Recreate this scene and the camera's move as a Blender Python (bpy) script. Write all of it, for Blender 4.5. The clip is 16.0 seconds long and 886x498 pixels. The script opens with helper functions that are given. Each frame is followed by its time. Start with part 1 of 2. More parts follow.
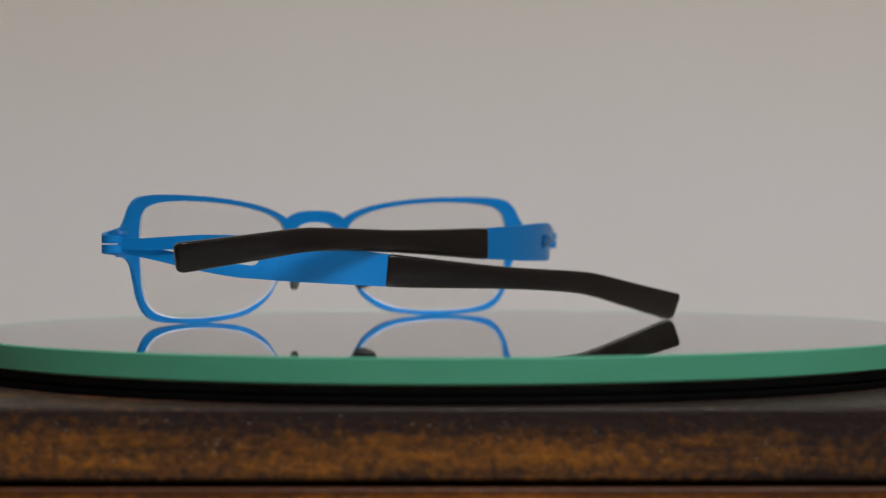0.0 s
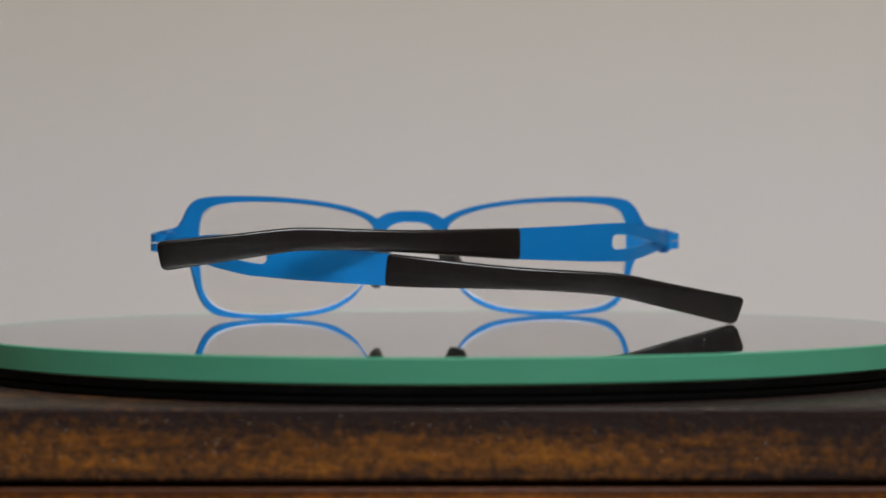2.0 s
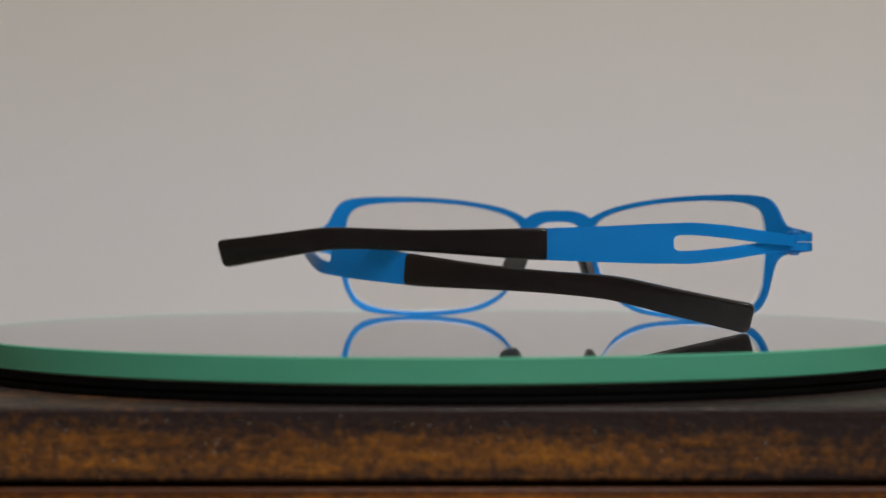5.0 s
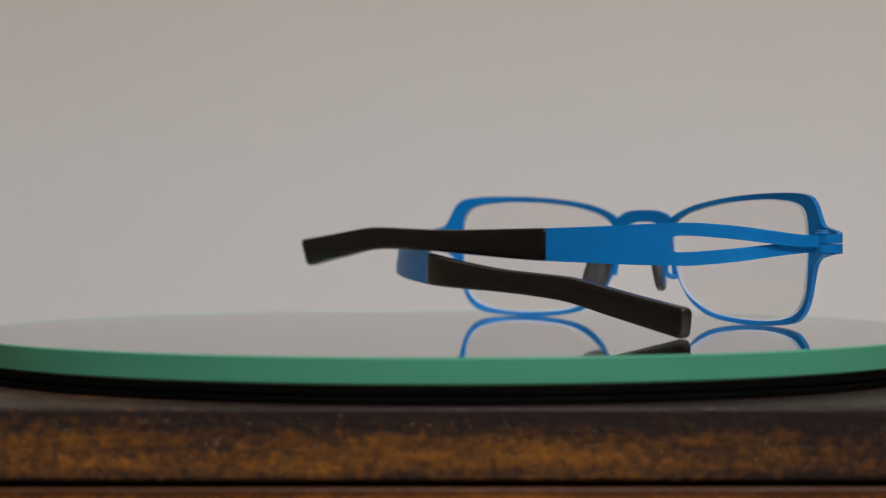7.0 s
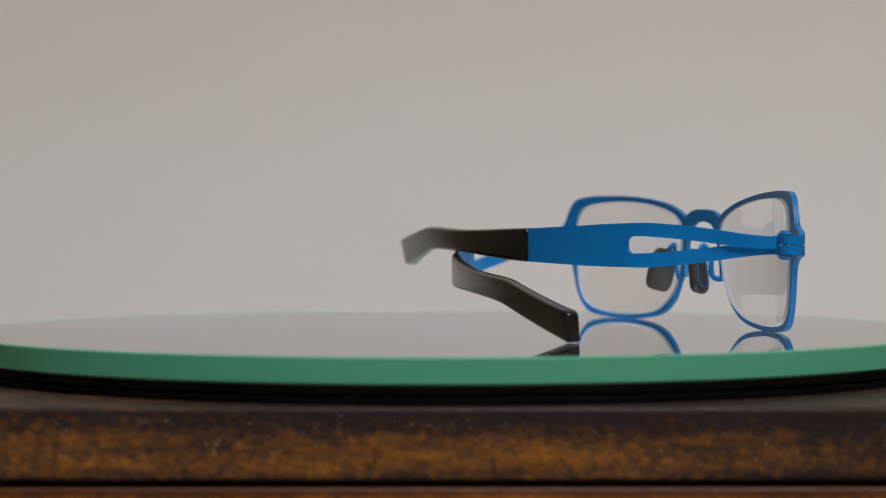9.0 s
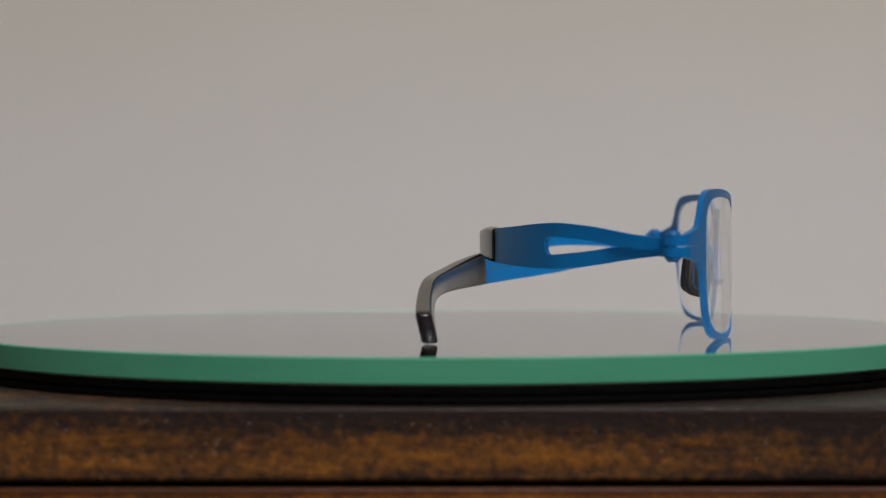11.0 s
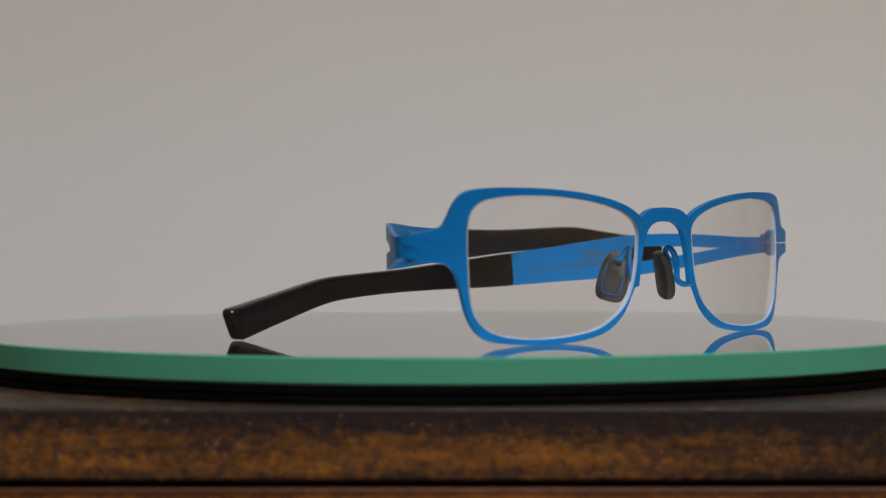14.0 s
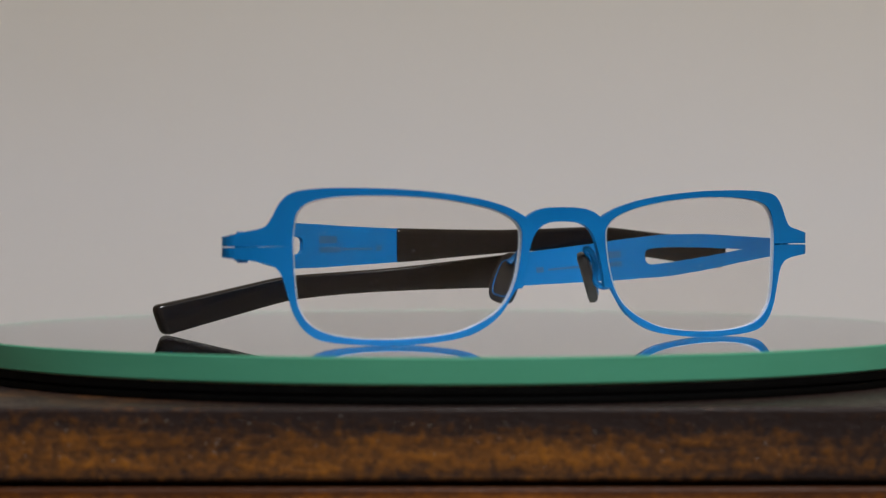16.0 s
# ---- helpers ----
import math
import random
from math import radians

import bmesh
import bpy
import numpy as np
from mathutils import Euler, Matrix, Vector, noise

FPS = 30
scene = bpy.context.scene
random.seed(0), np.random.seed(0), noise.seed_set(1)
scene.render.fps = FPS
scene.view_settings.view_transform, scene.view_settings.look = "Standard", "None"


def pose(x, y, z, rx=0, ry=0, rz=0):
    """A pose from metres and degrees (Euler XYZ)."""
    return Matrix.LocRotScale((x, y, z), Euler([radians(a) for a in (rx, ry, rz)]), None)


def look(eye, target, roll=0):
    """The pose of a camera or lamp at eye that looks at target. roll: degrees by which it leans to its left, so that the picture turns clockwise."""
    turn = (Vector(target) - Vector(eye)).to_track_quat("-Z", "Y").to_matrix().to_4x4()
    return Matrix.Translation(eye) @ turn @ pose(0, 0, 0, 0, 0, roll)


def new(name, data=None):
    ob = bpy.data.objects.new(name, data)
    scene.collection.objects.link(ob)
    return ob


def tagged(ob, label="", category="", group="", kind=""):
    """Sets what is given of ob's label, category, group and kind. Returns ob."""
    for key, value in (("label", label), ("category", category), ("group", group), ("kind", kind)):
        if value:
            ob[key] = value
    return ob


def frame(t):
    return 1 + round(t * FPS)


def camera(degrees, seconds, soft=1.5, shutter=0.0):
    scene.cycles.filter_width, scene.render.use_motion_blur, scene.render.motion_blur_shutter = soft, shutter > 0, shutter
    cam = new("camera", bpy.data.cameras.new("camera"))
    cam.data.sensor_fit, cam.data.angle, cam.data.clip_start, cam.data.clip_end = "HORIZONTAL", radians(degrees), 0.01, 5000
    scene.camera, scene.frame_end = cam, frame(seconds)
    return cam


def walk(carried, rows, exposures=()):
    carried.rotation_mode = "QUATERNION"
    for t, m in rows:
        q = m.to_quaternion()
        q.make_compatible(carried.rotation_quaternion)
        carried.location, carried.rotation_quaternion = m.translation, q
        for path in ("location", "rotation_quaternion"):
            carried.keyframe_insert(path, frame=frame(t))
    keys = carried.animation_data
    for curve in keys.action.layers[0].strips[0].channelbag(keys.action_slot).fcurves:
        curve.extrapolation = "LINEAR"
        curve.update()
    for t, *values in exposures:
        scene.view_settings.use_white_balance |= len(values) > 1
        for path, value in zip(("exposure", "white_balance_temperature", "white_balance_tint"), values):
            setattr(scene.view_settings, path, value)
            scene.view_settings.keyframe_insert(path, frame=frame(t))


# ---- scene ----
import itertools

# ---- camera: stands still before the turntable, whose axis is the world's z axis; z = 0 is the mirror's top ----
cam = camera(22.902, 16.0, soft=1.1)
EYE = (0.0, -0.48410, 0.02308)
AIM = (EYE[0] - 0.00366, EYE[1] + 1.0, EYE[2] - 0.01154)
cam.data.dof.use_dof = True
cam.data.dof.focus_distance = 0.458
cam.data.dof.aperture_fstop = 18.0
STILL = look(EYE, AIM, -0.085)
walk(cam, [(0.0, STILL), (16.0, STILL)],
     [(0, 0.0), (0.5, -0.02), (2.5, 0.08), (4, 0.06), (6.5, 0.03), (8.5, 0.08), (9.2, 0.10), (11.3, -0.08), (13, -0.04), (15, -0.07), (16, 0.03)])

# ---- light ----
MM = 0.001
world = bpy.data.worlds.new("sky")
scene.world = world
world.use_nodes = True
sky = world.node_tree.nodes.new("ShaderNodeTexSky")
sky.sky_type, sky.sun_disc = "NISHITA", False
sky.sun_elevation, sky.sun_rotation = radians(38), radians(120)
world.node_tree.nodes["Background"].inputs[1].default_value = 0.12
world.node_tree.links.new(sky.outputs[0], world.node_tree.nodes["Background"].inputs[0])

ROOM_L, ROOM_R, ROOM_B, ROOM_F = -1.9, 1.7, -1.35, 1.32      # left, right, behind the camera, far wall
FLOOR_Z, CEIL_Z = -0.62, 2.5
WIN = (0.0, 0.90, 1.30, 2.20)                                # window behind the camera: x0, x1, z0, z1
MULLION = 0.16                                               # width of the post between its two panes


def area_lamp(name, m, w, h, watts, colour):
    d = bpy.data.lights.new(name, "AREA")
    d.shape, d.size, d.size_y, d.energy, d.color = "RECTANGLE", w, h, watts, colour
    ob = new(name, d)
    ob.matrix_world = m
    return ob


# daylight in the window's two panes, either side of the mullion
for pane in (0, 1):
    half_w = (WIN[1] - WIN[0] - MULLION) / 2
    mid = WIN[0] + half_w / 2 + pane * (half_w + MULLION)
    area_lamp("window_daylight", look((mid, ROOM_B - 0.04, (WIN[2] + WIN[3]) / 2), (mid - 0.1, 0, (WIN[2] + WIN[3]) / 2 - 0.75)),
              half_w - 0.1, WIN[3] - WIN[2] - 0.1, 24.6, (0.955, 0.98, 1.015))


# ---- materials ----
def material(name, colour, rough=0.5, metal=0.0, **more):
    m = bpy.data.materials.new(name)
    m.use_nodes = True
    b = m.node_tree.nodes["Principled BSDF"]
    b.inputs["Base Color"].default_value = (*colour, 1)
    b.inputs["Roughness"].default_value = rough
    b.inputs["Metallic"].default_value = metal
    for key, value in more.items():
        b.inputs[key.replace("_", " ")].default_value = value
    return m


def node(m, kind, **inputs):
    n = m.node_tree.nodes.new(kind)
    for key, value in inputs.items():
        n.inputs[key].default_value = value
    return n


def link(m, a, b):
    m.node_tree.links.new(a, b)


def coords(m, scale=(1, 1, 1)):
    c, p = m.node_tree.nodes.new("ShaderNodeTexCoord"), m.node_tree.nodes.new("ShaderNodeMapping")
    p.inputs["Scale"].default_value = scale
    link(m, c.outputs["Object"], p.inputs[0])
    return p.outputs[0]


def ramp(m, source, stops):
    r = m.node_tree.nodes.new("ShaderNodeValToRGB")
    while len(r.color_ramp.elements) < len(stops):
        r.color_ramp.elements.new(0.5)
    for e, (pos, col) in zip(r.color_ramp.elements, stops):
        e.position, e.color = pos, (*col, 1) if len(col) == 3 else col
    link(m, source, r.inputs[0])
    return r.outputs[0]


def grain(m, scale, low, high, rough_low=None, rough_high=None, bump=0.0, distance=0.0001, stretch=(1, 1, 1), detail=4.0):
    """Mottled colour between low and high, and roughness and relief from the same noise."""
    b = m.node_tree.nodes["Principled BSDF"]
    n = node(m, "ShaderNodeTexNoise", Scale=scale, Detail=detail, Roughness=0.6)
    link(m, coords(m, stretch), n.inputs["Vector"])
    link(m, ramp(m, n.outputs[0], [(0.3, low), (0.7, high)]), b.inputs["Base Color"])
    if rough_low is not None:
        link(m, ramp(m, n.outputs[0], [(0.3, (rough_low,) * 3), (0.7, (rough_high,) * 3)]), b.inputs["Roughness"])
    if bump:
        n2 = node(m, "ShaderNodeTexNoise", Scale=scale * 6, Detail=3.0)
        link(m, coords(m, stretch), n2.inputs["Vector"])
        u = node(m, "ShaderNodeBump", Strength=bump, Distance=distance)
        link(m, n2.outputs[0], u.inputs["Height"])
        link(m, u.outputs[0], b.inputs["Normal"])
    return m


BLUE = grain(material("blue_lacquer", (0.01, 0.2, 0.56), Specular_IOR_Level=0.22), 90, (0.0012, 0.154, 0.43), (0.0018, 0.171, 0.475), 0.34, 0.44, 0.1, 0.00003)
SLEEVE = grain(material("black_acetate", (0.01, 0.008, 0.008), Specular_IOR_Level=0.5), 120, (0.0070, 0.0058, 0.0060), (0.0088, 0.0073, 0.0076), 0.20, 0.24)
PAD = grain(material("dark_silicone", (0.03, 0.025, 0.022)), 300, (0.020, 0.017, 0.016), (0.04, 0.034, 0.03), 0.3, 0.45, 0.1, 0.00003)
PRINT = material("faded_print", (0.03, 0.12, 0.27), 0.5)
SCREW = grain(material("blue_screw", (0.02, 0.2, 0.5)), 400, (0.01, 0.15, 0.42), (0.02, 0.2, 0.52), 0.3, 0.4)
LENS = material("lens_glass", (0.985, 0.975, 0.965), 0.0, 0.0, Transmission_Weight=1.0, IOR=1.5)
LENS_EDGE = material("ground_lens_edge", (0.72, 0.74, 0.77), 0.35)
through_edge = node(LENS_EDGE, "ShaderNodeBsdfTranslucent", Color=(0.85, 0.87, 0.90, 1))
edge_mix = node(LENS_EDGE, "ShaderNodeMixShader", Fac=0.6)
link(LENS_EDGE, LENS_EDGE.node_tree.nodes["Principled BSDF"].outputs[0], edge_mix.inputs[1])
link(LENS_EDGE, through_edge.outputs[0], edge_mix.inputs[2])
link(LENS_EDGE, edge_mix.outputs[0], LENS_EDGE.node_tree.nodes["Material Output"].inputs["Surface"])
PLATE = material("clear_mirror_glass", (0.985, 0.995, 0.98), 0.0, 0.0, Transmission_Weight=1.0, IOR=1.5)
SILVER = material("silvering", (0.95, 0.96, 0.945), 0.02, 1.0)
EDGE = grain(material("ground_green_edge", (0.05, 0.25, 0.15)), 60, (0.092, 0.41, 0.25), (0.102, 0.44, 0.275), 0.30, 0.40, 0.1, 0.00003, (1, 1, 6))
RUBBER = grain(material("black_plastic", (0.006, 0.0055, 0.0055), Specular_IOR_Level=0.06), 200, (0.0018, 0.0017, 0.0017), (0.0035, 0.0032, 0.003), 0.5, 0.65, 0.2, 0.00005)
DUST = material("dust", (0.7, 0.68, 0.66), 0.9)
GLINT = material("pale_glint", (0.42, 0.38, 0.34), 0.6)
WALL = grain(material("matt_wall_paint", (0.30, 0.28, 0.26)), 1.3, (0.34, 0.26, 0.17), (0.39, 0.30, 0.20), 0.85, 0.95, 0.05, 0.0004)


def warm_falloff_paper():
    """Pale matt paper; warm light falloff towards the top put unevenly into its colour."""
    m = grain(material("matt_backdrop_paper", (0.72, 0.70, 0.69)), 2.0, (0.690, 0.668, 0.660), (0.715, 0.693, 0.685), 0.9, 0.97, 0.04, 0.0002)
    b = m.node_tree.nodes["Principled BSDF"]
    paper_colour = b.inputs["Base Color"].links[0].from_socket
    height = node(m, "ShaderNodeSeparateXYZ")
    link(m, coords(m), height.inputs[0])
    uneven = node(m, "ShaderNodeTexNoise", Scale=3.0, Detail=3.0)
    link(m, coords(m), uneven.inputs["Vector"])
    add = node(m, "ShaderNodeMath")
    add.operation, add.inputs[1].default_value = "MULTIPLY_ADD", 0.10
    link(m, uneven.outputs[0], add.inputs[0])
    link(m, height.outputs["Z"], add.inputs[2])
    # warmer, dimmer light higher up, multiplied into the paper's colour
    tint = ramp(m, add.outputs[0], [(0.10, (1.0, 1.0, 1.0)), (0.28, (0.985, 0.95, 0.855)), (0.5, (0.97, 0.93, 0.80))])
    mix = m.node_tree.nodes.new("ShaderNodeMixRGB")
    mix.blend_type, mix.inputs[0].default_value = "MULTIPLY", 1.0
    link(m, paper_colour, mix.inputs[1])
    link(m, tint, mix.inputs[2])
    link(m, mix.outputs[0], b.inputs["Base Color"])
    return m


PAPER = warm_falloff_paper()
CEILING = grain(material("white_ceiling_paint", (0.8, 0.79, 0.77)), 2.0, (0.60, 0.49, 0.36), (0.64, 0.53, 0.40), 0.9, 0.95)
FLOORING = grain(material("brown_floorboards", (0.2, 0.12, 0.07)), 6, (0.13, 0.075, 0.04), (0.24, 0.15, 0.085), 0.4, 0.6, 0.1, 0.0004, (1, 8, 1))
WHITE_WOOD = grain(material("white_gloss_paint", (0.78, 0.77, 0.75)), 8, (0.74, 0.73, 0.71), (0.8, 0.79, 0.77), 0.3, 0.4)


def old_wood(name, gold, dark, bias):
    """Worn dark-stained wood: golden patches where the stain has rubbed through, long grain, fine pits."""
    m = material(name, dark, 0.4, Specular_IOR_Level=0.25)
    b = m.node_tree.nodes["Principled BSDF"]
    wear = node(m, "ShaderNodeTexNoise", Scale=12.0, Detail=6.0, Roughness=0.65)
    link(m, coords(m, (0.8, 1, 2.6)), wear.inputs["Vector"])
    fibres = node(m, "ShaderNodeTexNoise", Scale=55.0, Detail=6.0, Roughness=0.7)
    link(m, coords(m, (0.55, 1, 5.0)), fibres.inputs["Vector"])
    fleck = node(m, "ShaderNodeTexNoise", Scale=700.0, Detail=4.0, Roughness=0.8)
    link(m, coords(m, (0.7, 1, 0.8)), fleck.inputs["Vector"])
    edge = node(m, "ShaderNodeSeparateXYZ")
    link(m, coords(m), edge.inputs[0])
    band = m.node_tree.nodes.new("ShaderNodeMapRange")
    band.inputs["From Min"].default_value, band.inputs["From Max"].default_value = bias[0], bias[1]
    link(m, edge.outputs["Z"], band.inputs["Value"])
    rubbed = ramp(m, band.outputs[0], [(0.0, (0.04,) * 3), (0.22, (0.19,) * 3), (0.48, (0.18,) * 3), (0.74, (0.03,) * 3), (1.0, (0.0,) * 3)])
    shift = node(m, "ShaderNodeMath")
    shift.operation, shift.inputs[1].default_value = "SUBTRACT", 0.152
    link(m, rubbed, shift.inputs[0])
    # weighted sum of wear, flecks, fibres and the rubbed lower edge
    value = shift.outputs[0]
    for source, weight in ((wear, 0.85), (fleck, 0.70), (fibres, 0.45)):
        add = node(m, "ShaderNodeMath")
        add.operation = "MULTIPLY_ADD"
        add.inputs[1].default_value = weight * 0.8
        link(m, source.outputs[0], add.inputs[0])
        link(m, value, add.inputs[2])
        value = add.outputs[0]
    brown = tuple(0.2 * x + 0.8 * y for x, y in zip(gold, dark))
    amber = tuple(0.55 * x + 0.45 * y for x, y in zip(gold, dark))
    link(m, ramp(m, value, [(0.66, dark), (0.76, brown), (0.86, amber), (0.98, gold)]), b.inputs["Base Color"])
    link(m, ramp(m, fleck.outputs[0], [(0.40, (0.6,) * 3), (0.68, (0.25,) * 3)]), b.inputs["Roughness"])
    u = node(m, "ShaderNodeBump", Strength=0.8, Distance=0.0004)
    link(m, fleck.outputs[0], u.inputs["Height"])
    u2 = node(m, "ShaderNodeBump", Strength=0.4, Distance=0.0006)
    link(m, fibres.outputs[0], u2.inputs["Height"])
    link(m, u.outputs[0], u2.inputs["Normal"])
    link(m, u2.outputs[0], b.inputs["Normal"])
    return m


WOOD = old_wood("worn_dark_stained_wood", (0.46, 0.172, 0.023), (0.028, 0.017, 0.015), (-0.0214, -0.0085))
RED_WOOD = old_wood("reddish_stained_wood", (0.38, 0.12, 0.014), (0.08, 0.026, 0.009), (-0.0255, -0.0222))


# ---- mesh helpers ----
def part(name, bm, mats, parent, label="", bevel=0.0, smooth=True, crease=35):
    bmesh.ops.recalc_face_normals(bm, faces=bm.faces)
    me = bpy.data.meshes.new(name)
    bm.to_mesh(me)
    bm.free()
    for m in mats if isinstance(mats, (list, tuple)) else [mats]:
        me.materials.append(m)
    if smooth:
        me.shade_smooth()
        me.set_sharp_from_angle(angle=radians(crease))
    ob = new(name, me)
    ob.parent = parent
    if label:
        ob["label"] = label
    if bevel:
        mod = ob.modifiers.new("bevel", "BEVEL")
        mod.width, mod.segments, mod.limit_method, mod.angle_limit = bevel, 2, "ANGLE", radians(50)
    return ob


def box(bm, x0, x1, y0, y1, z0, z1, mat=0):
    vs = [bm.verts.new(p) for p in itertools.product((x0, x1), (y0, y1), (z0, z1))]
    for f in ((0, 1, 3, 2), (4, 6, 7, 5), (0, 4, 5, 1), (2, 3, 7, 6), (0, 2, 6, 4), (1, 5, 7, 3)):
        bm.faces.new([vs[i] for i in f]).material_index = mat


def lathe(bm, profile, n=96, mats=None):
    """Turns a profile of (radius, z) round the z axis; radius 0 closes it."""
    rings = []
    for r, z in profile:
        rings.append([bm.verts.new((0, 0, z))] if r == 0 else
                     [bm.verts.new((r * math.cos(2 * math.pi * i / n), r * math.sin(2 * math.pi * i / n), z)) for i in range(n)])
    for k, (a, b) in enumerate(zip(rings, rings[1:])):
        for i in range(n):
            j = (i + 1) % n
            vs = [a[i % len(a)], a[j % len(a)], b[j % len(b)], b[i % len(b)]]
            vs = [v for q, v in enumerate(vs) if v not in vs[:q]]
            bm.faces.new(vs).material_index = mats[k] if mats else 0


def spline(pts, closed=False, n=8):
    """A smooth curve through control points."""
    pts, out = [np.array(p, float) for p in pts], []
    m = len(pts)
    for i in range(m if closed else m - 1):
        p = [pts[(i + k) % m] if closed else pts[min(max(i + k, 0), m - 1)] for k in (-1, 0, 1, 2)]
        for k in range(n):
            t = k / n
            out.append(0.5 * (2 * p[1] + (p[2] - p[0]) * t + (2 * p[0] - 5 * p[1] + 4 * p[2] - p[3]) * t * t
                              + (3 * p[1] - p[0] - 3 * p[2] + p[3]) * t ** 3))
    if not closed:
        out.append(pts[-1])
    return out


def tube(bm, pts, r, n=10, closed=False, flat=1.0):
    """A round wire along points (in metres); flat squeezes it across."""
    pts = [Vector(p) for p in pts]
    rings, up = [], Vector((0.13, 0.2, 0.97)).normalized()
    for i, p in enumerate(pts):
        a, b = pts[(i - 1) % len(pts)] if closed or i else p, pts[(i + 1) % len(pts)] if closed or i < len(pts) - 1 else p
        t = (b - a).normalized()
        s = t.cross(up).normalized()
        w = s.cross(t)
        up = w
        rings.append([bm.verts.new(p + s * (r * math.cos(2 * math.pi * k / n)) + w * (r * flat * math.sin(2 * math.pi * k / n))) for k in range(n)])
    pairs = list(zip(rings, rings[1:])) + ([(rings[-1], rings[0])] if closed else [])
    for a, b in pairs:
        for k in range(n):
            bm.faces.new((a[k], a[(k + 1) % n], b[(k + 1) % n], b[k]))
    if not closed:
        bm.faces.new(rings[0])
        bm.faces.new(rings[-1][::-1])


# ---- the room ----
def structure(name, bm, mat, label, category):
    ob = part(name, bm, mat, None, smooth=False)
    return tagged(ob, label, category, kind="structure")


def room():
    t = 0.15
    bm = bmesh.new()
    box(bm, ROOM_L - t, ROOM_R + t, ROOM_F, ROOM_F + t, FLOOR_Z, CEIL_Z)
    structure("wall_north", bm, WALL, "plain tan matt painted wall behind the table", "wall")
    # paper hung from the wall and swept forward to the floor
    bm = bmesh.new()
    r, y, z = 0.34, 1.15, 0.21
    line = [(y, 1.9), (y, 1.0)] + [(y - r * (1 - math.cos(radians(a))), z - r * math.sin(radians(a))) for a in range(0, 49, 3)]
    (y1, z1), slope = line[-1], math.tan(radians(42))
    line += [(y1 - (z1 - FLOOR_Z - 0.004) / slope, FLOOR_Z + 0.004)]
    rows = [[bm.verts.new((x, p, q)) for x in (-0.80, 0.95)] for p, q in line]
    rows += [[bm.verts.new((x, p + 0.0015, q + 0.001)) for x in (-0.80, 0.95)] for p, q in line[::-1]]
    for a, b in zip(rows, rows[1:] + rows[:1]):
        bm.faces.new((a[0], a[1], b[1], b[0]))
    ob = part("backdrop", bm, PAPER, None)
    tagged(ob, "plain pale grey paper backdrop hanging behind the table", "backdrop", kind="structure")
    bm = bmesh.new()
    box(bm, ROOM_L - t, ROOM_L, ROOM_B, ROOM_F, FLOOR_Z, CEIL_Z)
    structure("wall_west", bm, WALL, "plain tan matt painted side wall", "wall")
    bm = bmesh.new()
    box(bm, ROOM_R, ROOM_R + t, ROOM_B, ROOM_F, FLOOR_Z, CEIL_Z)
    structure("wall_east", bm, WALL, "plain tan matt painted side wall", "wall")
    bm = bmesh.new()
    x0, x1, z0, z1 = WIN
    box(bm, ROOM_L - t, x0, ROOM_B - t, ROOM_B, FLOOR_Z, CEIL_Z)
    box(bm, x1, ROOM_R + t, ROOM_B - t, ROOM_B, FLOOR_Z, CEIL_Z)
    box(bm, x0, x1, ROOM_B - t, ROOM_B, FLOOR_Z, z0)
    box(bm, x0, x1, ROOM_B - t, ROOM_B, z1, CEIL_Z)
    structure("wall_south", bm, WALL, "plain tan painted wall with the window", "wall")
    bm = bmesh.new()
    box(bm, ROOM_L - t, ROOM_R + t, ROOM_B - t, ROOM_F + t, FLOOR_Z - 0.1, FLOOR_Z)
    structure("floor", bm, FLOORING, "brown wooden floor under the table", "floor")
    bm = bmesh.new()
    box(bm, ROOM_L - t, ROOM_R + t, ROOM_B - t, ROOM_F + t, CEIL_Z, CEIL_Z + 0.1)
    structure("ceiling", bm, CEILING, "plain cream painted ceiling", "ceiling")
    window = tagged(new("window_1"), "white-framed window that lets in soft daylight", "window", kind="structure")
    bm = bmesh.new()
    y0, y1 = ROOM_B - 0.03, ROOM_B + 0.01
    for a0, a1, b0, b1 in ((x0, x0 + 0.05, z0, z1), (x1 - 0.05, x1, z0, z1), (x0 + 0.05, x1 - 0.05, z0, z0 + 0.05), (x0 + 0.05, x1 - 0.05, z1 - 0.05, z1),
                           ((x0 + x1) / 2 - MULLION / 2, (x0 + x1) / 2 + MULLION / 2, z0 + 0.05, z1 - 0.05)):
        box(bm, a0, a1, y0, y1, b0, b1)
    part("window_frame", bm, WHITE_WOOD, window, smooth=False)


# ---- the small wooden table ----
TABLE_Z, TABLE_F, TABLE_B, TABLE_W = -0.0085, -0.1082, 0.118, 0.145


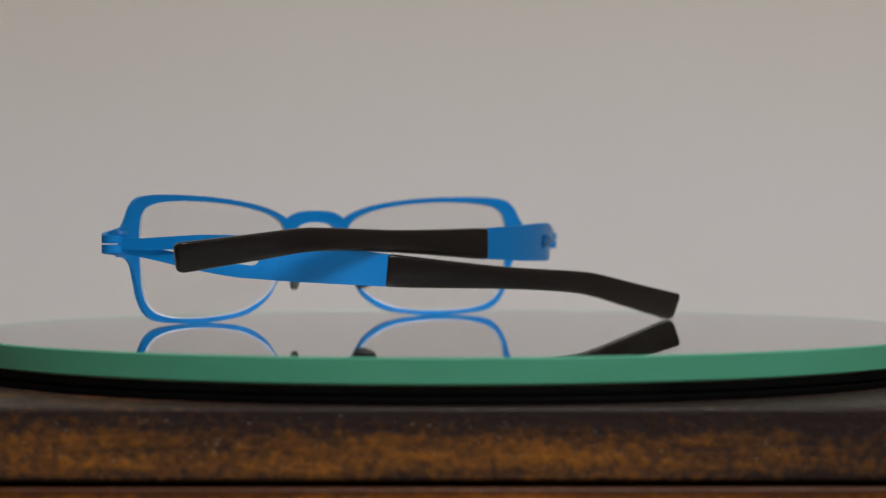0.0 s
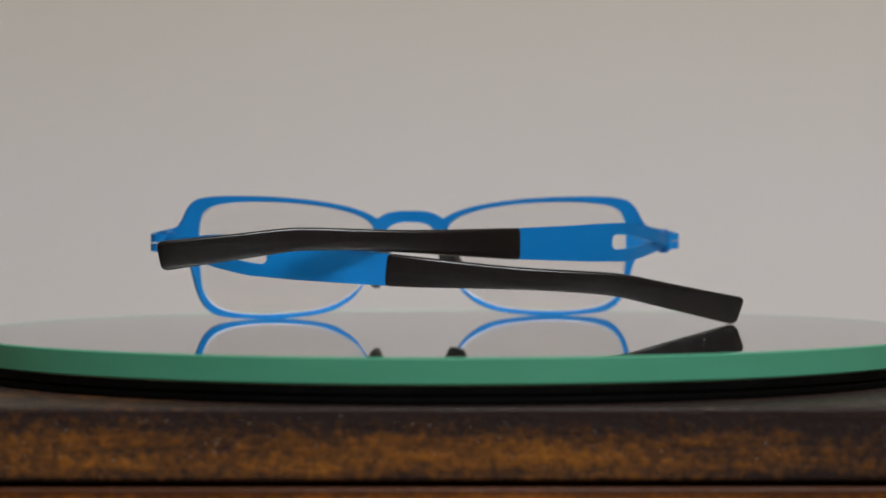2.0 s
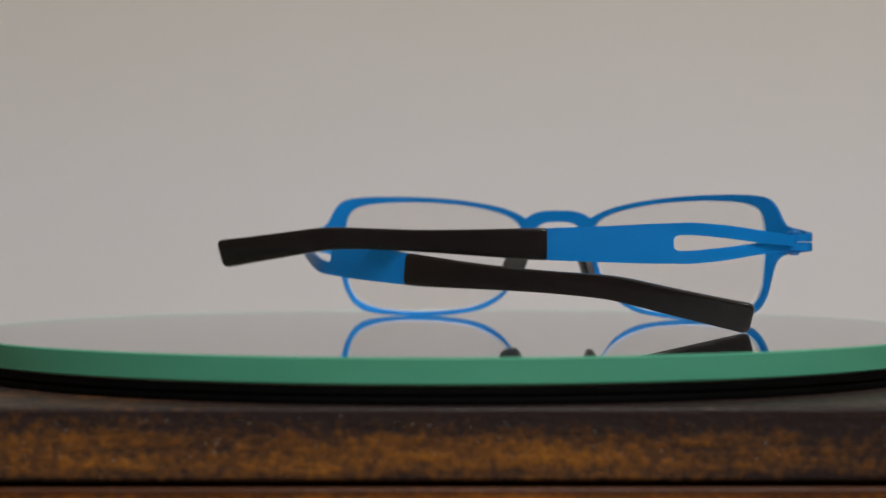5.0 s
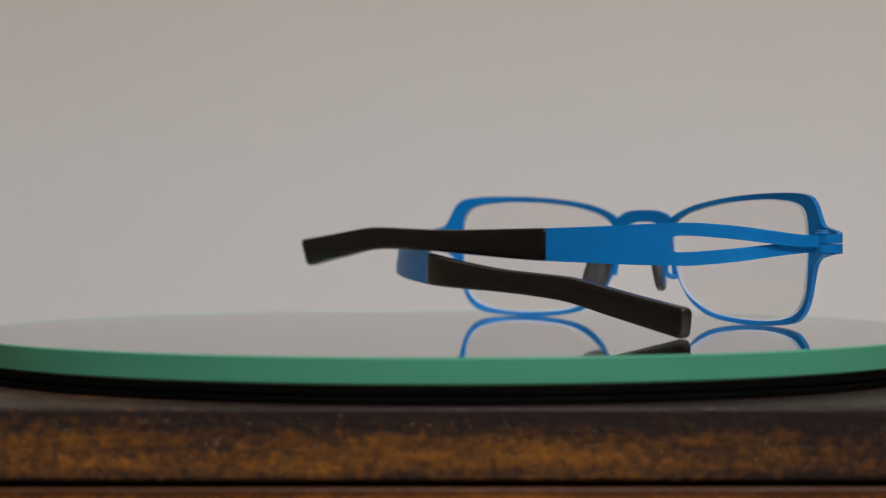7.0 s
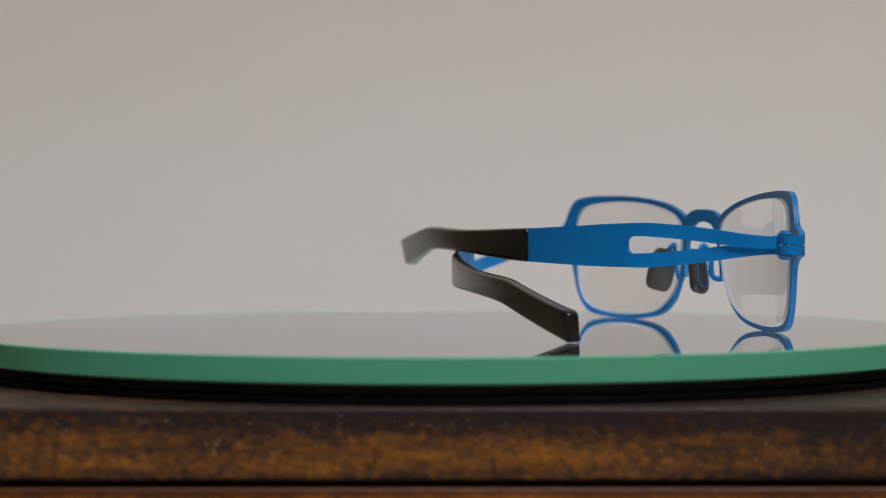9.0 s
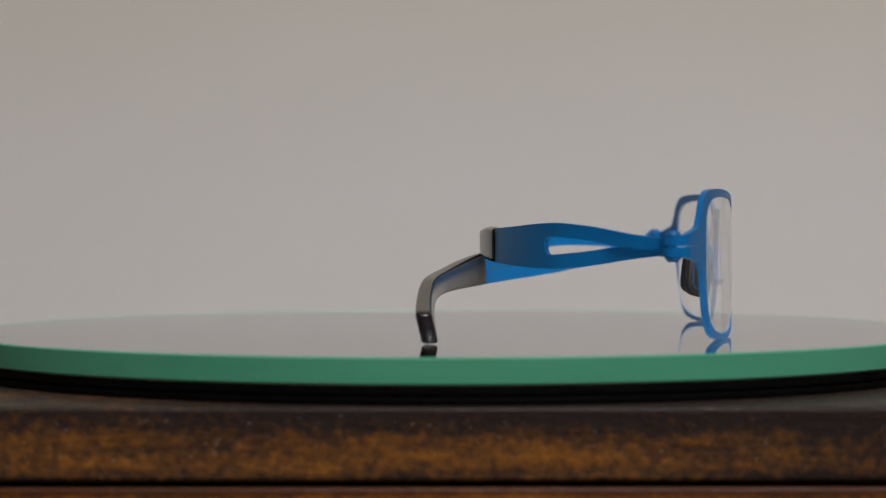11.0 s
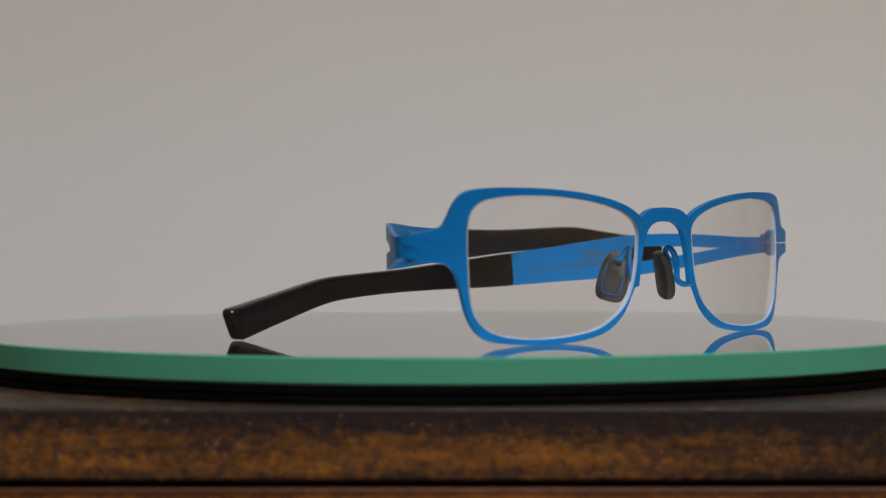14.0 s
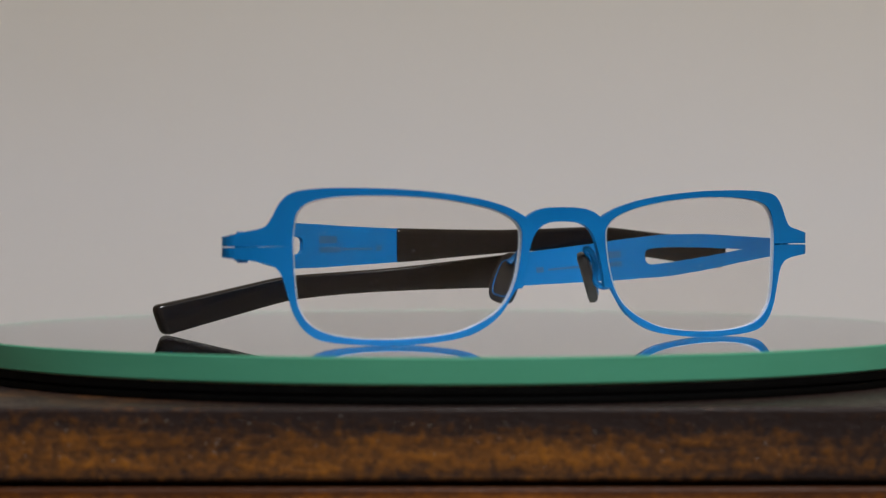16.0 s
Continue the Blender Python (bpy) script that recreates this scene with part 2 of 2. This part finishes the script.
def table():
    ob = tagged(new("side_table"), "small worn dark-stained wooden table under the turntable", "table")
    ob.location = (0, 0, FLOOR_Z)
    d = -FLOOR_Z

    def piece(name, x0, x1, y0, y1, z0, z1, mat, label="", bevel=0.0006):
        bm = bmesh.new()
        box(bm, x0, x1, y0, y1, z0, z1)
        o = part(name, bm, mat, ob, label, bevel)
        o.location = (0, 0, d)
        return o

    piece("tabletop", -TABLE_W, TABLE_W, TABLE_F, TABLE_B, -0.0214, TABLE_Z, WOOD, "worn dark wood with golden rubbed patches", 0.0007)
    piece("filler_strip", -TABLE_W + 0.003, TABLE_W - 0.003, TABLE_F + 0.0025, TABLE_B - 0.003, -0.0223, -0.0214, RUBBER, "dark recessed joint")
    piece("lower_board", -TABLE_W, TABLE_W, TABLE_F + 0.0002, TABLE_B, -0.040, -0.0223, RED_WOOD, "reddish stained wooden board", 0.0008)
    piece("apron", -TABLE_W + 0.012, TABLE_W - 0.012, TABLE_F + 0.012, TABLE_B - 0.012, -0.085, -0.040, RED_WOOD)
    rnd = random.Random(3)
    bm = bmesh.new()
    # small glints along the worn edge, made as pale matt specks
    for _ in range(300):
        r = rnd.choice((0.00004, 0.00005, 0.00006, 0.00007, 0.00011))
        spot = (rnd.uniform(-TABLE_W, TABLE_W), TABLE_F - r * 0.2, rnd.triangular(-0.0208, TABLE_Z - 0.0002, TABLE_Z - 0.003))
        bmesh.ops.create_icosphere(bm, subdivisions=1, radius=r, matrix=Matrix.Translation(spot) @ Matrix.Diagonal((rnd.uniform(1, 2.2), 0.6, 1, 1)))
    specks = part("pale_specks", bm, GLINT, ob, "pale specks standing in for glints on the worn wood")
    specks.location, specks["kind"] = (0, 0, d), "stuff"
    for sx, sy in itertools.product((-1, 1), (0, 1)):
        cx = sx * (TABLE_W - 0.03)
        cy = (TABLE_F + 0.03, TABLE_B - 0.03)[sy]
        piece("leg", cx - 0.015, cx + 0.015, cy - 0.015, cy + 0.015, FLOOR_Z, -0.085, RED_WOOD, bevel=0.002)


# ---- the turntable and the mirror on it ----
MIRROR_R = 0.10665


def turntable():
    ob = tagged(new("turntable"), "flat round black plastic turntable lying on the wooden table", "turntable")
    ob.location = (0, 0, TABLE_Z)
    z = -0.0050 - TABLE_Z
    bm = bmesh.new()
    lathe(bm, [(0, z), (0.1052, z), (0.1056, z - 0.0003), (0.1056, z - 0.0016), (0.1050, z - 0.0019), (0.1046, z - 0.0019)], 192)
    part("top_plate", bm, RUBBER, ob)
    bm = bmesh.new()
    lathe(bm, [(0.1040, z - 0.0019), (0.1052, z - 0.0021), (0.1055, z - 0.0024), (0.1055, 0.0003), (0.1052, 0), (0, 0)], 192)
    part("base_ring", bm, RUBBER, ob)
    return ob


def mirror():
    ob = tagged(new("round_mirror"), "round thick glass mirror with a green edge on the turntable", "mirror")
    bm = bmesh.new()
    r, c = MIRROR_R, 0.0003
    lathe(bm, [(0, 0), (r - c, 0), (r, -c), (r, -0.0049 + c), (r - c, -0.0049), (0, -0.0049)], 256, [0, 1, 1, 1, 0])
    part("glass_plate", bm, [PLATE, EDGE], ob, "thick clear glass with a green edge").visible_shadow = False
    bm = bmesh.new()
    lathe(bm, [(0, -0.00491), (r - 0.0008, -0.00491), (r - 0.0008, -0.0050), (0, -0.0050)], 192)
    part("silvering", bm, SILVER, ob, "bright silvered backing")
    rnd = random.Random(5)
    bm = bmesh.new()
    for _ in range(40):
        a, q = rnd.uniform(0, 6.283), MIRROR_R * math.sqrt(rnd.random()) * 0.985
        s = rnd.choice((0.00004, 0.00005, 0.00007, 0.0001))
        bmesh.ops.create_icosphere(bm, subdivisions=1, radius=s, matrix=Matrix.Translation((q * math.cos(a), q * math.sin(a), s * 0.6)))
    o = part("pale_specks", bm, DUST, ob, "fine pale dust specks")
    o["kind"] = "stuff"
    return ob


# ---- the eyeglasses: x across the front, y forward, z up, millimetres until the mesh is made ----
HINGE_Z = 18.7
WRAP = 0.0036       # how strongly each eye curves back from the bridge
TURN_AT = 64.0      # where the end pieces turn back to the hinges


def bend(u, w, z):
    """A point of the flat front sheet, w behind its face, on the curved front: a gentle wrap, with the ends turned back to the hinges."""
    s, a = math.copysign(1, u), abs(u)
    flat = min(a, TURN_AT)
    b = max(0.0, flat - 9.0)
    slope, p, v = math.atan(2 * WRAP * b), flat, 12.55 - WRAP * b * b
    if a > TURN_AT:
        s0, r = slope, 2.8
        full = math.pi - s0
        arc = min((a - TURN_AT) / r, full)
        slope = s0 + arc
        p += r * (math.sin(slope) - math.sin(s0)) - max(0, a - TURN_AT - r * full)
        v -= r * (math.cos(s0) - math.cos(slope))
    return Vector((s * (p - w * math.sin(slope)), v - w * math.cos(slope), z)) * MM


LENS_RIM = [(53.9, 19.0), (53.6, 23.4), (52.6, 25.8), (50.2, 27.3), (45.2, 28.1), (36.5, 28.3), (26.1, 27.7), (17.6, 26.3), (12.5, 24.6), (10.0, 22.6),
            (9.5, 20.2), (10.1, 15.1), (11.4, 10.6), (13.8, 7.0), (17.8, 4.3), (23.3, 2.3), (31.8, 1.35), (39.9, 1.3), (46.3, 2.1), (50.2, 3.7), (52.4, 6.3), (53.4, 10.2)]
LENS_RIM = [(32 + (x - 32) * 1.011, 15 + (z - 15) * 1.011) for x, z in LENS_RIM]
TOP_EDGE = [(61.7, 21.8), (59.2, 22.5), (57.9, 24.2), (56.5, 26.9), (54.6, 28.75), (51.5, 29.55), (45.2, 29.88), (35.0, 29.68), (26.1, 28.98), (17.6, 27.7), (11.9, 26.08), (8.35, 24.3)]
BRIDGE_TOP = [(8.35, 24.3), (6.3, 25.5), (3.6, 26.15), (0, 26.3)]
BRIDGE_LOW = [(0, 23.5), (3.0, 23.3), (5.2, 22.4), (6.7, 20.6), (7.6, 18.0), (8.6, 14.0), (9.1, 10.6)]
NOSE_SIDE = [(10.6, 10.4), (11.4, 9.2), (14.5, 5.0), (20.3, 1.7), (29.0, 0.25), (38.0, 0.0), (47.6, 0.75), (51.6, 2.6), (53.9, 6.0), (55.2, 10.4), (56.2, 13.6), (58.0, 15.4), (61.5, 16.2)]


def half_outline():
    """One half of the front from the slit in its end piece over the top to the middle, and from the middle below back to the slit and round the lens."""
    upper = [(74.0, HINGE_Z + 0.14), (74.0, 20.6), (66.5, 20.75)] + [tuple(p) for p in spline(TOP_EDGE)] + [tuple(p) for p in spline(BRIDGE_TOP)[1:]]
    lower = [tuple(p) for p in spline(BRIDGE_LOW)] + [tuple(p) for p in spline(NOSE_SIDE)] + [(66.5, 16.75), (74.0, 16.8), (74.0, HINGE_Z - 0.14)]
    rim = [tuple(p) for p in spline(LENS_RIM, True)]
    inner = [p for p in rim if not (p[0] > 52 and abs(p[1] - HINGE_Z) < 0.3)]
    k = max(range(len(inner)), key=lambda i: abs(inner[i][1] - inner[i - 1][1]) if inner[i][0] > 52 else 0)
    inner = inner[k:] + inner[:k]
    if inner[0][1] > HINGE_Z:
        inner = inner[::-1]
    # from below the slit round the opening to above it
    return upper, lower, [(LENS_RIM[0][0], HINGE_Z - 0.14)] + inner + [(LENS_RIM[0][0], HINGE_Z + 0.14)]


def dense(loop, step=2.0):
    out = []
    for (x0, z0), (x1, z1) in zip(loop, loop[1:] + loop[:1]):
        n = max(1, int(math.hypot(x1 - x0, z1 - z0) / step))
        out += [(x0 + (x1 - x0) * i / n, z0 + (z1 - z0) * i / n) for i in range(n)]
    return out


def plate_from(loop, thick):
    """A flat plate with this outline, bent over the front's curve."""
    clean = []
    for p in dense(loop):
        if not clean or math.hypot(p[0] - clean[-1][0], p[1] - clean[-1][1]) > 0.02:
            clean.append(p)
    bm = bmesh.new()
    vs = [bm.verts.new((x, 0, z)) for x, z in clean]
    es = [bm.edges.new((a, b)) for a, b in zip(vs, vs[1:] + vs[:1])]
    bmesh.ops.triangle_fill(bm, use_beauty=True, edges=es)
    # cut across, so that every piece is short enough to follow the bend
    for u in [3.0 * i for i in range(-18, 19)] + [q * (56 + 0.6 * i) for i in range(33) for q in (-1, 1)]:
        bmesh.ops.bisect_plane(bm, geom=bm.verts[:] + bm.edges[:] + bm.faces[:], dist=1e-6, plane_co=(u, 0, 0), plane_no=(1, 0, 0))
    faces, rim_edges = list(bm.faces), [e for e in bm.edges if e.is_boundary]
    back = {v: bm.verts.new((v.co.x, thick, v.co.z)) for v in list(bm.verts)}
    for f in faces:
        bm.faces.new([back[v] for v in reversed(f.verts)])
    for e in rim_edges:
        a, b = e.verts
        bm.faces.new((a, b, back[b], back[a]))
    for v in bm.verts:
        v.co = bend(v.co.x, v.co.y, v.co.z)
    return bm


def front_frame(parent):
    upper, lower, rim = half_outline()

    def flip(pts):
        return [(-x, z) for x, z in pts]

    # one closed line round the whole sheet
    loop = upper + flip(upper[::-1])[1:] + flip(rim[::-1]) + flip(lower[::-1]) + lower[1:] + rim
    return part("front_frame", plate_from(loop, 1.15), BLUE, parent, "thin blue lacquered metal front", 0.0003)


def lens(parent, s):
    """A thin meniscus that sits in the rim: both faces curve with the front, and a little from top to bottom too."""
    bm = bmesh.new()
    rim = [tuple(p) for p in spline(LENS_RIM, True)]
    cx, cz = 32.0, 15.0

    def ring(g, w):
        return [(cx + (x - cx) * g, w - 0.15 + 0.0020 * ((z - cz) * g) ** 2, cz + (z - cz) * g) for x, z in rim]

    steps = (0.12, 0.25, 0.4, 0.55, 0.7, 0.82, 0.92, 0.989)
    rings = [[(cx, -0.15, cz)]] + [ring(g, 0.0) for g in steps] + [ring(0.994, 0.12), ring(0.994, 1.50)] + [ring(g, 1.75) for g in (0.984, *steps[-2::-1])] + [[(cx, 1.60, cz)]]
    made = [[bm.verts.new(bend(s * x, w, z)) for x, w, z in row] for row in rings]
    n = len(rim)
    for k, (a, b) in enumerate(zip(made, made[1:])):
        for i in range(n):
            j = (i + 1) % n
            vs = [a[i % len(a)], a[j % len(a)], b[j % len(b)], b[i % len(b)]]
            vs = [v for q, v in enumerate(vs) if v not in vs[:q]]
            bm.faces.new(vs).material_index = 1 if len(steps) <= k <= len(steps) + 2 else 0
    ob = part("lens", bm, [LENS, LENS_EDGE], parent, "clear spectacle lens with a few specks", crease=14)
    ob.visible_shadow = False
    rnd = random.Random(11 + s)
    bm = bmesh.new()
    for _ in range(26):
        x, z = rnd.uniform(14, 51), rnd.uniform(5, 25)
        length, ang = rnd.choice((0.15, 0.25, 0.4, 0.8, 1.4)), rnd.uniform(-0.6, 0.8)
        bow = rnd.uniform(-0.3, 0.3) * length
        pts = [bend(s * (x + length * t * math.cos(ang)), -0.17 + 0.0020 * (z - cz) ** 2, z + length * t * math.sin(ang) + bow * t * (1 - t) * 4) for t in (0, 0.33, 0.66, 1)]
        tube(bm, pts, 0.018 * MM, 5)
    o = part("lint", bm, DUST, ob, "tiny pale lint on the lens")
    o["kind"] = "stuff"
    return ob


# temple: a along its chord from the hinge, b its bow, z its height over the hinge
BOW = [(-10, -12.5), (6.0, 2.7), (16, 10.0), (32, 18.2), (60, 22.15), (86, 19.1), (112, 11.5), (138, 0), (160, -12)]


BOW_A, BOW_B = zip(*[tuple(p) for p in spline(BOW, n=80)])


def bow(a):
    return float(np.interp(a, BOW_A, BOW_B))


class Temple:
    def __init__(self, side, fold, drop):
        f, d = radians(fold), radians(drop)
        self.pivot = Vector((66.0 * side, 0, HINGE_Z))
        self.along = Vector((-side * math.cos(f) * math.cos(d), -math.sin(f) * math.cos(d), -math.sin(d)))
        self.out = Vector((side * math.sin(f), -math.cos(f), 0))
        self.up = Vector((-side * math.cos(f) * math.sin(d), -math.sin(f) * math.sin(d), math.cos(d)))

    def at(self, a, w, z):
        """w: outwards from the middle of the sheet."""
        g = (bow(a + 0.5) - bow(a - 0.5))
        n = math.hypot(1, g)
        a2, b2 = a - w * g / n, bow(a) + w / n
        return (self.pivot + self.along * a2 + self.out * b2 + self.up * z) * MM


def strip(bm, temple, rows, thick):
    """A flat bar: rows of (a, top, bottom, offset outwards)."""
    rings = [[bm.verts.new(temple.at(a, w + o, z)) for o, z in ((-thick / 2, lo), (thick / 2, lo), (thick / 2, hi), (-thick / 2, hi))] for a, hi, lo, w in rows]
    for p, q in zip(rings, rings[1:]):
        for k in range(4):
            bm.faces.new((p[k], p[(k + 1) % 4], q[(k + 1) % 4], q[k]))
    bm.faces.new(rings[0][::-1])
    bm.faces.new(rings[-1])


def smooth_rows(rows, n=5):
    return [tuple(p) for p in spline(rows, n=n)]


def temple_part(parent, side, fold, drop):
    t = Temple(side, fold, drop)
    bm = bmesh.new()
    strip(bm, t, smooth_rows([(32.0, 4.45, -4.6, 0), (38, 4.25, -4.55, 0), (46, 3.85, -4.3, 0), (62, 3.3, -3.7, 0)]), 0.9)
    strip(bm, t, smooth_rows([(4.8, 1.6, -0.8, 0.45), (9, 2.1, -0.5, 0.5), (13, 2.8, 0.0, 0.45), (20, 3.9, 1.0, 0.2), (27, 4.5, 1.7, 0.0), (30.8, 4.5, 1.75, 0.0)])
          + [(31.5, 4.47, 1.5, 0), (32.0, 4.45, 0.9, 0)], 0.9)
    strip(bm, t, smooth_rows([(4.8, 0.8, -1.7, -0.5), (9, 0.4, -2.2, -0.5), (13, -0.1, -2.8, -0.45), (20, -1.0, -3.9, -0.2), (27, -1.65, -4.6, 0.0), (30.8, -1.8, -4.65, 0.0)])
          + [(31.5, -1.5, -4.62, 0), (32.0, -0.9, -4.6, 0)], 0.9)
    ob = part("temple", bm, BLUE, parent, "forked blue lacquered metal temple arm")

    # black sleeve: rounded bar along the rest of the temple
    bm = bmesh.new()
    prof = [(59.9, -0.2, 7.3, 2.0), (66, -0.1, 6.9, 2.3), (76, 0.15, 6.0, 2.6), (88, 0.5, 5.1, 2.6), (98, 0.85, 4.9, 2.6), (107, 1.05, 5.1, 2.7), (113, 0.8, 5.4, 2.8),
            (122, -0.45, 5.8, 2.9), (131, -1.7, 6.15, 3.1), (137.4, -2.55, 6.45, 3.2)]
    rows = smooth_rows(prof, 4)
    rings = []

    def ring(a, zm, h, w, k=1.0):
        pts = []
        r = 0.8
        for cx, cz, a0 in ((1, 1, 0), (-1, 1, 90), (-1, -1, 180), (1, -1, 270)):
            for q in range(5):
                ang = radians(a0 + q * 22.5)
                pts.append((cx * (w / 2 - r) + r * math.cos(ang), cz * (h / 2 - r) + r * math.sin(ang)))
        lean = 0.18 * min(1, max(0, (a - 112) / 22))      # the tip is turned inwards below
        slant = 0.16 * min(1, max(0, (a - 128) / 9))      # and its end is cut back below
        return [bm.verts.new(t.at(a + slant * z, x * k + lean * z, zm + z * k)) for x, z in pts]

    a, zm, h, w = rows[0]
    rings += [ring(a + da, zm, h - sh, w - sw) for da, sh, sw in ((0, 1.1, 0.3), (0.15, 0.6, 0.12), (0.4, 0.2, 0.04), (0.8, 0, 0))]
    rings += [ring(*r) for r in rows[1:]]
    a, zm, h, w = rows[-1]
    for da, sh in ((0.35, 0.2), (0.75, 0.6), (1.05, 1.2), (1.2, 1.9)):
        rings.append(ring(a + da, zm - da * 0.12, h - sh, w - sh * 0.8))
    for p, q in zip(rings, rings[1:]):
        for k in range(20):
            bm.faces.new((p[k], p[(k + 1) % 20], q[(k + 1) % 20], q[k]))
    bm.faces.new(rings[0][::-1])
    bm.faces.new(rings[-1])
    part("temple_sleeve", bm, SLEEVE, ob, "glossy black acetate temple sleeve")

    # faded print on the inner face: plain bars
    bm = bmesh.new()
    for a0, a1, z0, z1 in ((37.0, 42.5, 0.4, 1.9), (37.0, 43.5, -1.5, -0.4), (43.9, 53.0, -1.1, -0.6), (54.0, 55.6, -1.3, -0.1)):
        rows = [(a0 + (a1 - a0) * i / 4, z1, z0, -0.475) for i in range(5)]
        strip(bm, t, rows, 0.03)
    part("printed_bars", bm, PRINT, ob, "faded unreadable print")
    return ob


def turned(bm, x, y, rows):
    """Short upright cylinders: rows of (z0, z1, radius)."""
    for z0, z1, r in rows:
        bmesh.ops.create_cone(bm, cap_ends=True, segments=24, radius1=r * MM, radius2=r * MM, depth=(z1 - z0) * MM,
                              matrix=Matrix.Translation(Vector((x, y, (z0 + z1) / 2)) * MM))


def hinge(parent, side):
    x, y = 61.7 * side, -1.5
    bm = bmesh.new()
    turned(bm, x, y, ((16.8, 18.6, 1.1), (18.8, 20.6, 1.1)))
    ob = part("hinge", bm, BLUE, parent, "small blue barrel hinge", 0.0001)
    for low, high, cap in ((16.2, 16.75, 15.75), (20.65, 21.2, 21.65)):
        bm = bmesh.new()
        turned(bm, x, y, ((low, high, 1.6), (min(low, cap), max(high, cap), 1.1)))
        part("screw_head", bm, SCREW, ob, "domed blue screw head", 0.0002)
    bm = bmesh.new()
    turned(bm, x, y, ((16.3, 21.1, 0.6),))
    part("pin", bm, SCREW, ob)
    return ob


def nose_pad(parent, s):
    """A dark pad on a looped blue wire arm."""
    pad = bmesh.new()
    centre = Vector((9.4, 5.9, 12.5))
    # the pad leans outwards below and its face turns to the nose
    m = Matrix.Translation(centre) @ Euler((radians(-14), radians(-15), radians(33))).to_matrix().to_4x4()
    rings = []
    for x, k in ((-1.1, 0.80), (-0.8, 0.95), (0.2, 1.0), (0.8, 0.93), (1.0, 0.75)):
        pts = []
        for q in range(28):
            ang = 2 * math.pi * q / 28
            cy, cz = math.cos(ang), math.sin(ang)
            y = math.copysign(abs(cy) ** 0.55, cy) * 3.1 * k * (1.0 - 0.10 * cz)
            z = math.copysign(abs(cz) ** 0.6, cz) * 5.2 * k
            pts.append(m @ Vector((x - 0.018 * z * z, y, z)))
        rings.append([pad.verts.new(Vector((s * p.x, p.y, p.z)) * MM) for p in pts])
    for a, b in zip(rings, rings[1:]):
        for k in range(28):
            pad.faces.new((a[k], a[(k + 1) % 28], b[(k + 1) % 28], b[k]))
    pad.faces.new(rings[0])
    pad.faces.new(rings[-1][::-1])
    ob = part("nose_pad", pad, PAD, parent, "dark translucent silicone nose pad")
    arm = bmesh.new()
    wire = spline([(10.6, 11.3, 10.7), (9.6, 10.4, 10.6), (8.7, 9.6, 11.5), (8.9, 9.3, 13.2), (9.0, 9.1, 15.2), (8.3, 8.8, 17.2), (7.6, 8.2, 18.1), (7.6, 7.4, 17.6), (8.6, 7.0, 16.4), (9.6, 7.0, 15.4)], n=6)
    tube(arm, [Vector((s * p[0], p[1], p[2])) * MM for p in wire], 0.42 * MM, 10, flat=1.5)
    part("pad_arm", arm, BLUE, ob, "looped blue wire pad arm")
    loop = bmesh.new()
    pts = []
    for q in range(28):
        ang = 2 * math.pi * q / 28
        y = math.copysign(abs(math.cos(ang)) ** 0.5, math.cos(ang)) * 2.0
        z = math.copysign(abs(math.sin(ang)) ** 0.5, math.sin(ang)) * 3.6
        p = m @ Vector((0.98 - 0.018 * z * z, y, z - 0.3))
        pts.append(Vector((s * p.x, p.y, p.z)) * MM)
    tube(loop, pts, 0.11 * MM, 8, True)
    part("pad_frame", loop, BLUE, ob, "blue wire frame behind the pad")
    return ob


def eyeglasses():
    ob = tagged(new("eyeglasses"), "folded blue metal eyeglasses with black temple sleeves, on the mirror", "eyeglasses")
    front_frame(ob)
    for s in (1, -1):
        lens(ob, s)
        hinge(ob, s)
        nose_pad(ob, s)
    temple_part(ob, 1, 15.0, 0.0)
    temple_part(ob, -1, 20.6, 5.4)
    return ob


room()
table()
TURNTABLE = turntable()
MIRROR = mirror()
GLASSES = eyeglasses()

# turn of the turntable, clockwise seen from above: seconds and degrees
TURN = [(0, -41.45), (0.5, -35.1), (1, -29.1), (1.5, -23.4), (2, -17.65), (2.5, -11.8), (3, -5.9), (3.5, 0), (4, 6.0), (4.5, 12.0), (5, 18.0), (5.5, 24.1), (6, 30.15),
        (6.5, 36.2), (7, 42.3), (7.5, 48.2), (8, 54.1), (8.5, 60.15), (9, 66.05), (9.5, 72.1), (10, 78.2), (10.5, 84.3), (11, 90.4), (11.5, 96.5), (12, 102.65),
        (12.5, 108.65), (13, 114.6), (13.5, 120.65), (14, 126.65), (14.5, 132.6), (15, 138.55), (15.5, 144.6), (16, 150.71)]


def motions():
    at_rest = pose(7.627 * MM, 47.618 * MM, 0.0, 0, 0, -3.334)
    walk(GLASSES, [(t, pose(0, 0, 0, 0, 0, -a) @ at_rest) for t, a in TURN])
    walk(MIRROR, [(t, pose(0, 0, 0, 0, 0, -a)) for t, a in TURN])
    walk(TURNTABLE, [(t, pose(0, 0, TABLE_Z, 0, 0, -a)) for t, a in TURN])


motions()
